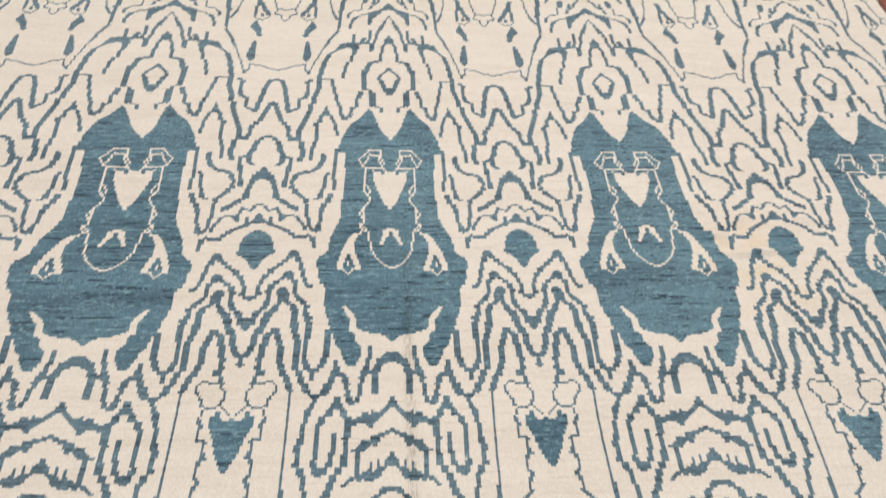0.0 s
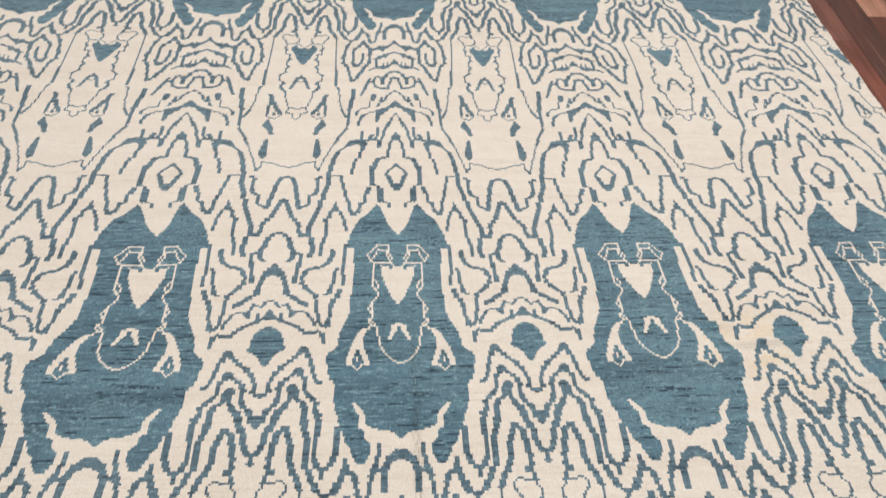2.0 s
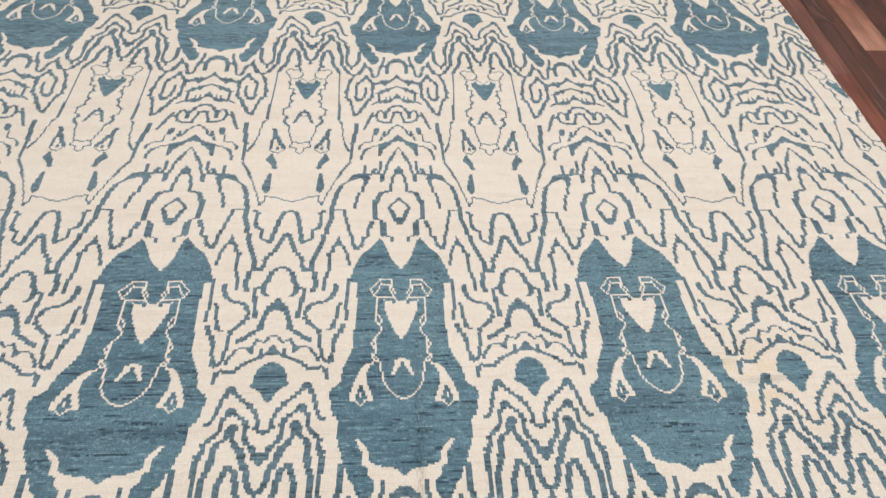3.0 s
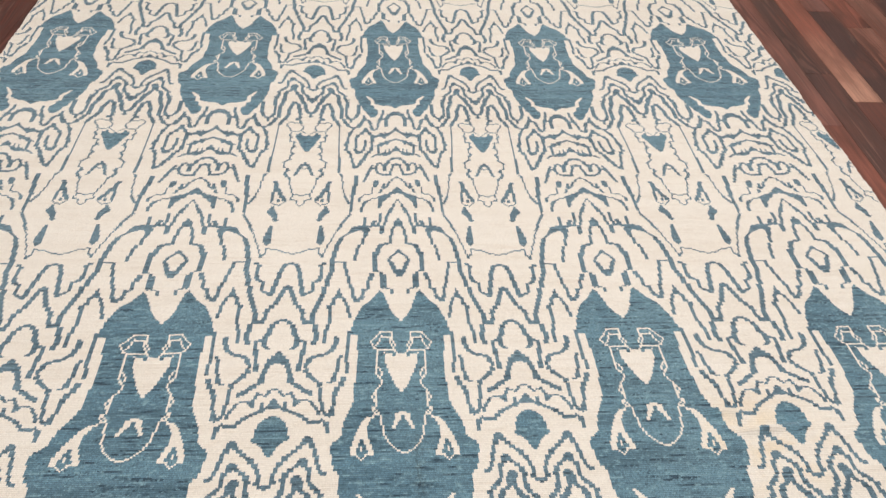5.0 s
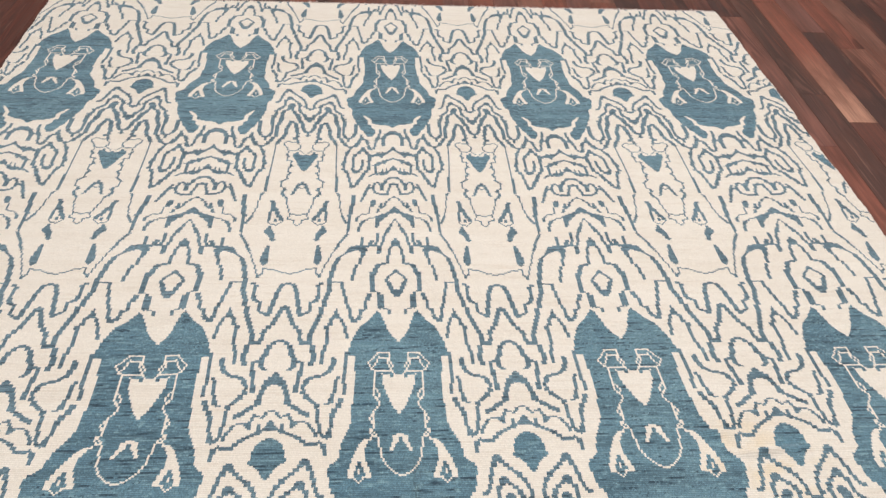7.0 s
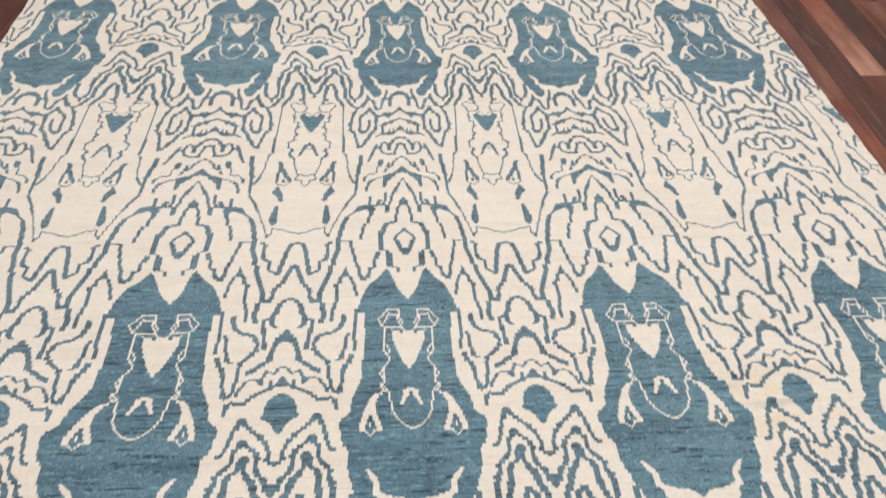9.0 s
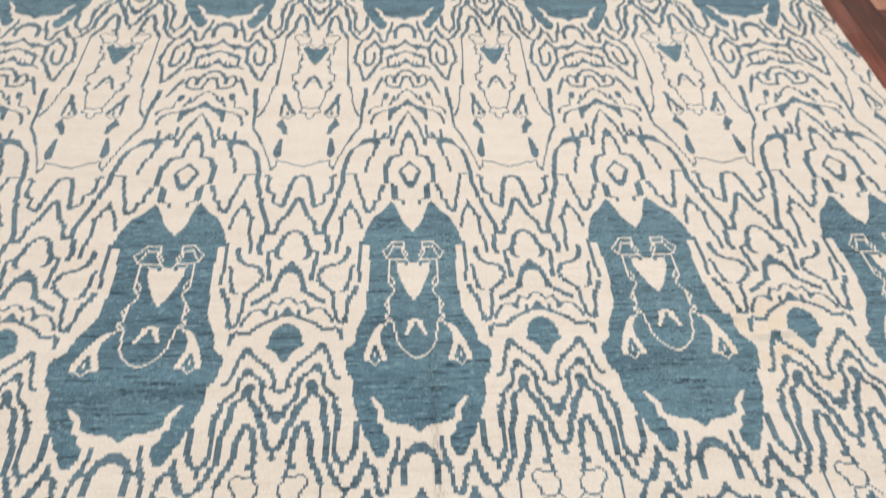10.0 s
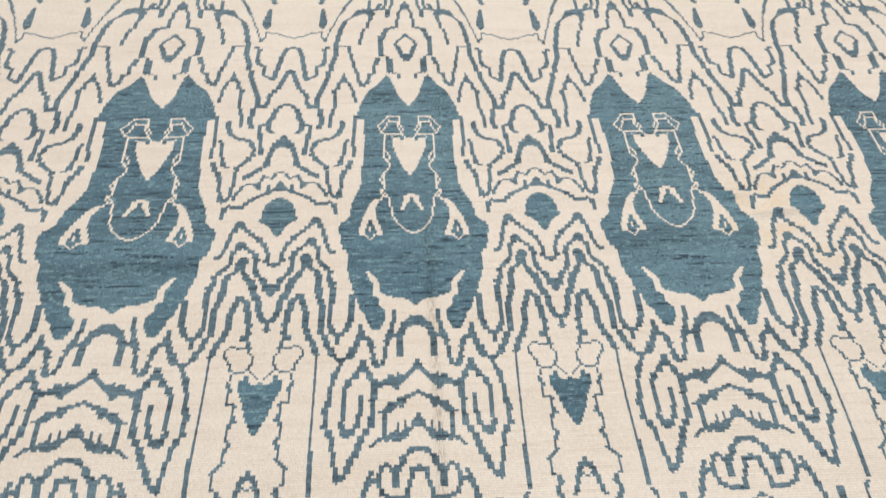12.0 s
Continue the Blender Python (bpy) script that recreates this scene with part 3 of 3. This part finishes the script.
LEFT_PULLS = ((-1.16, 0.94, 0.002, -0.023), (-1.13, 1.29, -0.011, -0.005), (-1.03, 1.47, 0.009, 0.007), (-0.95, 0.19, 0.010, -0.004), (-0.87, -0.40, 0.012, 0.010), (-0.87, 1.18, 0.010, 0.010), (-0.87, -0.06, 0.000, -0.010), (-0.83, 0.97, 0.004, -0.014), (-0.80, 0.43, -0.015, -0.000), (-0.78, -0.27, -0.011, -0.005), (-0.77, 0.18, -0.018, 0.002), (-0.76, 0.03, -0.006, 0.016), (-0.74, -0.46, -0.023, -0.005), (-0.74, 1.14, -0.009, 0.008), (-0.71, -0.10, -0.005, 0.011), (-0.66, -0.81, -0.013, 0.005), (-0.66, -0.93, -0.012, 0.006), (-0.66, 0.89, -0.002, 0.009), (-0.62, 0.10, 0.006, -0.022), (-0.58, -0.05, 0.010, -0.009), (-0.58, 1.29, 0.005, 0.010), (-0.57, 0.44, -0.008, -0.004), (-0.53, 0.09, -0.019, 0.016), (-0.47, -0.82, 0.002, -0.009))
MIDDLE_PULLS = ((-0.44, 0.59, -0.008, 0.012), (-0.41, 1.14, -0.010, 0.037), (-0.41, -0.15, -0.007, 0.012), (-0.38, 0.18, 0.012, 0.000), (-0.37, -0.28, 0.009, -0.005), (-0.36, -0.46, -0.004, -0.008), (-0.35, -0.96, -0.005, -0.010), (-0.35, -0.79, 0.000, 0.012), (-0.21, -0.28, -0.010, -0.002), (-0.19, 0.18, -0.014, 0.005), (-0.17, -0.44, 0.012, 0.004), (-0.14, 0.59, 0.006, 0.010), (-0.13, -0.10, 0.006, 0.006), (-0.06, 0.06, 0.005, -0.009), (0.06, 1.63, 0.000, -0.022), (0.08, 0.89, -0.002, 0.012), (0.13, 1.47, -0.015, 0.010), (0.14, 0.59, -0.011, 0.014), (0.25, -0.87, -0.004, -0.001), (0.29, 0.15, -0.008, -0.005), (0.29, 0.41, -0.013, -0.008), (0.29, 1.18, -0.006, 0.017), (0.39, -0.94, 0.005, 0.000), (0.47, -0.83, -0.010, 0.005))
RIGHT_PULLS = ((0.52, 1.63, -0.000, -0.024), (0.52, 0.17, -0.000, -0.016), (0.58, -0.75, 0.004, -0.009), (0.59, -0.34, -0.002, 0.014), (0.63, 1.63, -0.009, -0.020), (0.65, 0.15, -0.009, -0.000), (0.66, 0.89, -0.013, -0.013), (0.71, -0.91, 0.002, 0.007), (0.79, 0.19, 0.012, -0.006), (0.80, -0.39, -0.004, -0.020), (0.87, -0.32, 0.006, 0.024), (0.87, 1.18, 0.007, 0.008), (0.87, -0.15, -0.000, -0.010), (0.94, 0.43, -0.008, -0.007), (0.94, -0.41, 0.000, 0.003), (0.96, 0.19, -0.017, -0.009), (1.10, 0.06, 0.003, -0.010), (1.16, 0.82, 0.002, -0.016), (1.16, 0.44, -0.002, -0.013), (1.16, 1.75, -0.012, 0.005), (1.17, -0.05, -0.013, 0.001), (1.18, 1.23, 0.006, 0.004), (1.21, 1.63, -0.003, -0.029), (1.28, 1.47, -0.003, 0.020), (1.30, 0.59, 0.012, 0.006), (1.32, 1.14, 0.011, -0.001))
FAR_PULLS = ((-0.95, 1.82, 0.014, -0.001), (0.52, 1.61, 0.0, 0.010), (1.48, 1.98, -0.011, 0.0), (-0.29, 1.68, 0.002, 0.010), (-0.98, 1.65, 0.009, -0.003), (-1.04, 1.28, 0.007, 0.002), (1.14, 1.30, -0.004, -0.006), (-0.22, 1.20, -0.001, -0.007), (0.33, 0.04, -0.001, -0.007), (1.29, 1.56, 0.006, 0.004), (-0.68, -0.33, 0.008, 0.0), (0.74, -0.33, 0.008, 0.002), (1.03, -0.33, -0.008, 0.0), (-0.40, 0.27, -0.007, 0.0), (-0.72, 0.30, -0.003, 0.007), (-0.58, -0.20, 0.004, 0.0))
PULLS = LEFT_PULLS + MIDDLE_PULLS + RIGHT_PULLS + FAR_PULLS
KNOT_X, KNOT_Y = PERIOD / (2 * HALF), REPEAT / ROWS
NX, NY = round((RIGHT - LEFT) / KNOT_X), round((FAR - NEAR) / KNOT_Y)
PILE = 0.0
FLOOR = -0.014


def smooth_noise(u, v, scale, seed):
    """Soft waves from a few sines."""
    rng = np.random.RandomState(seed)
    total = 0
    for _ in range(6):
        a, b, c = rng.uniform(-1, 1), rng.uniform(-1, 1), rng.uniform(0, 6.28)
        total = total + np.sin(scale * (a * u + b * v) + c)
    return total / 6


def rug_place(u, v):
    """Where a place of the flat design lies on the floor: hand-woven rows bow, columns lean, the pile undulates and there is one pinched crease."""
    a, b = u / 1.4, (np.clip(v, -0.95, 2.0) - 0.4) / 1.5
    terms = [a ** i * b ** j for i in range(6) for j in range(6 - i)]
    near = [np.exp(-((u - pu) ** 2 + (v - pv) ** 2) / 0.0225) for pu, pv, _, _ in PULLS]
    x = u - 0.003 * np.exp(-((v - 0.0) / 0.12) ** 2) + sum(c * q for c, q in zip(WARP_X, terms)) + sum(p[2] * q for p, q in zip(PULLS, near)) + 0.003 * smooth_noise(u, v, 6, 3) + 0.0018 * np.sin(31 * v) * np.clip((np.abs(u - 0.046) - 1.30) / 0.1, 0, 1)
    y = v + sum(c * q for c, q in zip(WARP_Y, terms)) + sum(p[3] * q for p, q in zip(PULLS, near)) + 0.003 * smooth_noise(u, v, 6, 5)
    z = 0.0015 * smooth_noise(u, v, 9, 7) + 0.0006 * smooth_noise(u, v, 70, 8)
    z = z - 0.0035 * np.exp(-((u - 0.024 - 0.004 * np.sin(7 * v)) / 0.005) ** 2) * np.clip((-0.25 - v) * 6, 0, 1) * (0.6 + 0.4 * np.sin(170 * v))
    z = z - 0.0028 * np.exp(-((v + 0.262 + 0.01 * u) / 0.0035) ** 2) * np.clip((0.22 - np.abs(u + 0.03)) * 12, 0, 1)
    fold, tuck = np.exp(-((u - 0.80) / 0.065) ** 2), np.exp(-((u - 0.72) / 0.04) ** 2)
    z = z + fold * (0.016 * np.exp(-((v + 0.404) / 0.010) ** 2) - 0.010 * np.exp(-((v + 0.389) / 0.006) ** 2))
    z = z + tuck * (0.012 * np.exp(-((v + 0.356) / 0.010) ** 2) - 0.007 * np.exp(-((v + 0.343) / 0.006) ** 2))
    beside = np.clip((u - 0.70) * 8, 0, 1) * np.clip((1.22 - u) * 6, 0, 1)
    z = z - beside * (0.0030 * np.exp(-((v + 0.424 - 0.012 * np.sin(9 * u)) / 0.0035) ** 2) + 0.0022 * np.exp(-((v + 0.446 - 0.010 * np.sin(7 * u + 1)) / 0.003) ** 2))
    return x, y, PILE + z


gu, gv = np.meshgrid(LEFT + KNOT_X * np.arange(NX + 1), NEAR + KNOT_Y * np.arange(NY + 1))
vx, vy, vz = rug_place(gu, gv)
rng = np.random.RandomState(11)
vx += rng.uniform(-0.0006, 0.0006, vx.shape)
vy += rng.uniform(-0.0007, 0.0007, vy.shape)
vz += rng.uniform(-0.0005, 0.0005, vz.shape)
grid = np.stack([vx, vy, vz], -1).reshape(-1, 3)

ku = LEFT + KNOT_X * (np.arange(NX) + 0.5)
kv = NEAR + KNOT_Y * (np.arange(NY) + 0.5)
column = np.floor(ku / PERIOD + 0.5).astype(int)
fold = np.minimum((np.abs(ku / PERIOD - column) * 2 * HALF).astype(int), HALF - 1)
bold = np.floor((kv - NOTCH) / KNOT_Y).astype(int)
kind_of = chart[bold % ROWS][:, fold]


def separate(kinds):
    """A number for every patch of touching knots of one kind."""
    runs, above, root = [], [], []

    def top(i):
        while root[i] != i:
            root[i] = root[root[i]]
            i = root[i]
        return i

    label = np.full(kinds.shape, -1)
    for j in range(kinds.shape[0]):
        cuts = np.flatnonzero(np.diff(kinds[j])) + 1
        now = []
        for s, e in zip(np.r_[0, cuts], np.r_[cuts, kinds.shape[1]]):
            if kinds[j, s] < 0:
                continue
            me = len(root)
            root.append(me)
            for s2, e2, k2, m2 in above:
                if k2 == kinds[j, s] and s2 <= e and s <= e2:
                    root[top(m2)] = top(me)
            now.append((s, e, kinds[j, s], me))
            label[j, s:e] = me
        above = now
    flat = np.array([top(i) for i in range(len(root))] + [-1])
    return flat[label]


patch = separate(kind_of)
J, I = np.meshgrid(np.arange(NY), np.arange(NX), indexing="ij")
corner = J * (NX + 1) + I


def pile_part(name, chosen, mat, parent, label=""):
    """The knots chosen, as one mesh."""
    c = corner.ravel()[chosen]
    quads = np.stack([c, c + 1, c + NX + 2, c + NX + 1], -1)
    used, back = np.unique(quads, return_inverse=True)
    me = bpy.data.meshes.new(name)
    me.vertices.add(len(used))
    me.vertices.foreach_set("co", grid[used].ravel())
    me.loops.add(quads.size)
    me.loops.foreach_set("vertex_index", back.ravel().astype(np.int32))
    me.polygons.add(len(quads))
    me.polygons.foreach_set("loop_start", np.arange(0, quads.size, 4, dtype=np.int32))
    me.update(calc_edges=True)
    me.materials.append(mat)
    me.shade_smooth()
    ob = new(name, me)
    ob.parent = parent
    return tagged(ob, label)


rug = tagged(new("rug"), "large ivory wool rug with blue ikat-like medallions, lying on wood planks", "rug")
fields = separate(np.where(kind_of < 0, 0, -1))
sizes = np.bincount(fields[fields >= 0])
for field in np.flatnonzero(sizes):
    largest = field == np.argmax(sizes)
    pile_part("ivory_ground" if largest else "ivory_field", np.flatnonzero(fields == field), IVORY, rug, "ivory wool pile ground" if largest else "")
LABELS = {"medallion": "solid blue bell-shaped medallion with streaked dye", "heart": "small blue heart", "eye_spot": "round blue spot"}
order = np.argsort(patch, axis=None, kind="stable")
marks = patch.ravel()[order]
starts = np.flatnonzero(np.r_[True, np.diff(marks) != 0])
for s, e in zip(starts, np.r_[starts[1:], len(marks)]):
    if marks[s] >= 0:
        kind = KINDS[kind_of.ravel()[order[s]]]
        pile_part(kind, order[s:e], IVORY if kind == "pale_tracery" else BLUE if kind in LABELS else SLATE, rug, LABELS.get(kind, ""))

# backing under the pile, with the woven edges
edge_u = np.concatenate([np.linspace(LEFT, RIGHT, 80), np.full(100, RIGHT), np.linspace(RIGHT, LEFT, 80), np.full(100, LEFT)])
edge_v = np.concatenate([np.full(80, NEAR), np.linspace(NEAR, FAR, 100), np.full(80, FAR), np.linspace(FAR, NEAR, 100)])
ex, ey, ez = rug_place(edge_u, edge_v)
n = len(ex)
verts = [(x, y, z - 0.002) for x, y, z in zip(ex, ey, ez)] + [(x, y, FLOOR + 0.0005) for x, y in zip(ex, ey)]
mesh_of("backing", verts, [(i, (i + 1) % n, n + (i + 1) % n, n + i) for i in range(n)] + [tuple(range(2 * n - 1, n - 1, -1))], BACKING, rug, "coarse cotton backing")


def cord(name, points, radius, mat, parent, label):
    """A round cord through the points."""
    verts, faces, sides = [], [], 8
    for i, p in enumerate(points):
        a = Vector(points[min(i + 1, len(points) - 1)]) - Vector(points[max(i - 1, 0)])
        side = Vector((a.y, -a.x, 0)).normalized()
        r = radius * (1 + 0.12 * math.sin(i * 1.7) + 0.08 * math.sin(i * 0.61))
        for k in range(sides):
            w = 2 * math.pi * k / sides
            verts.append(Vector(p) + side * (r * math.cos(w)) + Vector((0, 0, r * math.sin(w))))
    for i in range(len(points) - 1):
        for k in range(sides):
            faces.append((i * sides + k, i * sides + (k + 1) % sides, (i + 1) * sides + (k + 1) % sides, (i + 1) * sides + k))
    return mesh_of(name, verts, faces, mat, parent, label, smooth=True)


for u in (LEFT, RIGHT):
    line_v = np.linspace(NEAR, FAR, 420)
    sx, sy, sz = rug_place(np.full(420, u), line_v)
    cord("selvedge", [(x, y, z - 0.0055) for x, y, z in zip(sx, sy, sz)], 0.0058, IVORY, rug, "overcast ivory wool side edge")

# short clipped fringe at both ends, uncountable tufts
for v, way in ((FAR, 1), (NEAR, -1)):
    verts, faces = [], []
    r = random.Random(5 + way)
    u = LEFT
    while u < RIGHT:
        x, y, z = (float(q) for q in rug_place(np.float64(u), np.float64(v)))
        length, lean, wide = r.uniform(0.006, 0.017) * (1.6 if r.random() < 0.14 else 1), r.uniform(-0.006, 0.006), r.uniform(0.0012, 0.0022)
        base, z0 = len(verts), z - 0.006
        for k in range(4):
            f = k / 3
            cx, cy, cz = x + lean * f, y + way * (length * f - 0.002), z0 + 0.005 * math.sin(2.4 * f) + r.uniform(-0.001, 0.001)
            w = wide * (1 - 0.4 * f)
            verts += [(cx - w, cy, cz), (cx, cy, cz + w), (cx + w, cy, cz), (cx, cy, cz - w)]
        for k in range(3):
            for s in range(4):
                faces.append((base + k * 4 + s, base + k * 4 + (s + 1) % 4, base + k * 4 + 4 + (s + 1) % 4, base + k * 4 + 4 + s))
        faces.append((base + 12, base + 13, base + 14, base + 15))
        u += r.uniform(0.0022, 0.0042)
    tagged(mesh_of("fringe", verts, faces, FRINGE, rug, "short clipped pinkish cotton fringe"), kind="stuff")

# ---- the floor: planks on a dark subfloor ----
bm = bmesh.new()
box(bm, RX0, RX1, RY0, RY1, FLOOR - 0.1, FLOOR - 0.004)
floor = tagged(part("floor", bm, SEAM), "reddish brown wood-look plank floor of mixed light and dark strips", "floor", kind="structure")
STRIP, LEAN_X, FIRST = 0.111, 0.022, 1.566
DARK, DARK_RED, RED, BROWN, TAN, BLEACHED = ((0.075, 0.036, 0.031), (0.13, 0.049, 0.038), (0.23, 0.077, 0.052), (0.19, 0.081, 0.064), (0.235, 0.102, 0.073),
                                          (0.25, 0.085, 0.056))
UMBER, DUSK, WORN = (0.115, 0.054, 0.042), (0.100, 0.045, 0.036), (0.22, 0.09, 0.068)
LONG = 1.05
# strip: where one plank ends, the tones before it, beyond it and of the next one on
ENDS = {-2: (0.30, RED, BROWN, DARK_RED), -1: (0.857, RED, WORN, DARK), 0: (1.22, DUSK, UMBER, BROWN), 1: (1.018, DARK_RED, BLEACHED, RED),
        2: (1.763, DARK, BROWN, DARK_RED), 3: (1.613, TAN, RED, DARK_RED), 4: (1.30, BROWN, TAN, DARK), 5: (1.55, RED, DARK, BROWN), 6: (1.2, DARK_RED, DARK_RED, DARK)}
plank_meshes = {}


def plank(x, y0, y1, tone, pale=0.0):
    """One plank, alike ones sharing a mesh; pale: how far its near end is bleached."""
    key = round((y1 - y0) * 50)
    if key not in plank_meshes:
        bm = bmesh.new()
        box(bm, -STRIP / 2 + 0.0004, STRIP / 2 - 0.0004, -(y1 - y0) / 2 + 0.0004, (y1 - y0) / 2 - 0.0004, -0.008, 0.0, 0.0006)
        me = bpy.data.meshes.new("plank")
        bm.to_mesh(me)
        bm.free()
        me.materials.append(WOOD)
        plank_meshes[key] = me
    ob = new("plank", plank_meshes[key])
    mid = (y0 + y1) / 2
    ob.matrix_world = pose(x + LEAN_X * (mid - 1.0), mid, FLOOR, 0, 0, -math.degrees(math.atan(LEAN_X)))
    ob.parent = floor
    ob.color = (*tone, pale)
    return ob


r = random.Random(4)
far_verts = []
for strip in range(-57, 32):
    x = FIRST + STRIP * (strip + 0.5)
    end, before, beyond, farther = ENDS.get(strip, (r.uniform(0, LONG), None, None, None))
    y = end - LONG * math.ceil((end - RY0) / LONG)
    while y < RY1:
        y0, y1 = max(y, RY0 + 0.01), min(y + LONG, RY1 - 0.01)
        tone = before if abs(y + LONG - end) < 0.01 else beyond if abs(y - end) < 0.01 else farther if abs(y - end - LONG) < 0.01 else None
        tone = tone or r.choice((DARK, DARK, DARK_RED, RED, BROWN, BROWN, TAN, TAN))
        if x < -1.3:
            tone = (0.105, 0.031, 0.021)
        if y1 - y0 > 0.02 and RX0 - 0.07 < x + LEAN_X * ((y0 + y1) / 2 - 1.0) < RX1 + 0.07:
            hidden = -1.25 < x < 1.25 and y1 < 1.75
            if not hidden and -1.2 < (y0 + y1) / 2 < 4.2 and -2.9 < x < 3.6:
                plank(x, y0, y1, tone, 0.95 if tone == BLEACHED else 0.0)
            else:
                far_verts.append((x + LEAN_X * ((y0 + y1) / 2 - 1.0), y0, y1))
        y += LONG
bm = bmesh.new()
for x, y0, y1 in far_verts:
    half, lean = STRIP / 2 - 0.0004, LEAN_X * (y1 - y0) / 2
    bm.faces.new([bm.verts.new(p) for p in ((x - half - lean, y0, FLOOR), (x + half - lean, y0, FLOOR), (x + half + lean, y1, FLOOR), (x - half + lean, y1, FLOOR))])
outer = tagged(part("outer_planks", bm, OUTER_WOOD, floor), kind="stuff")
outer.color = (*BROWN, 0)
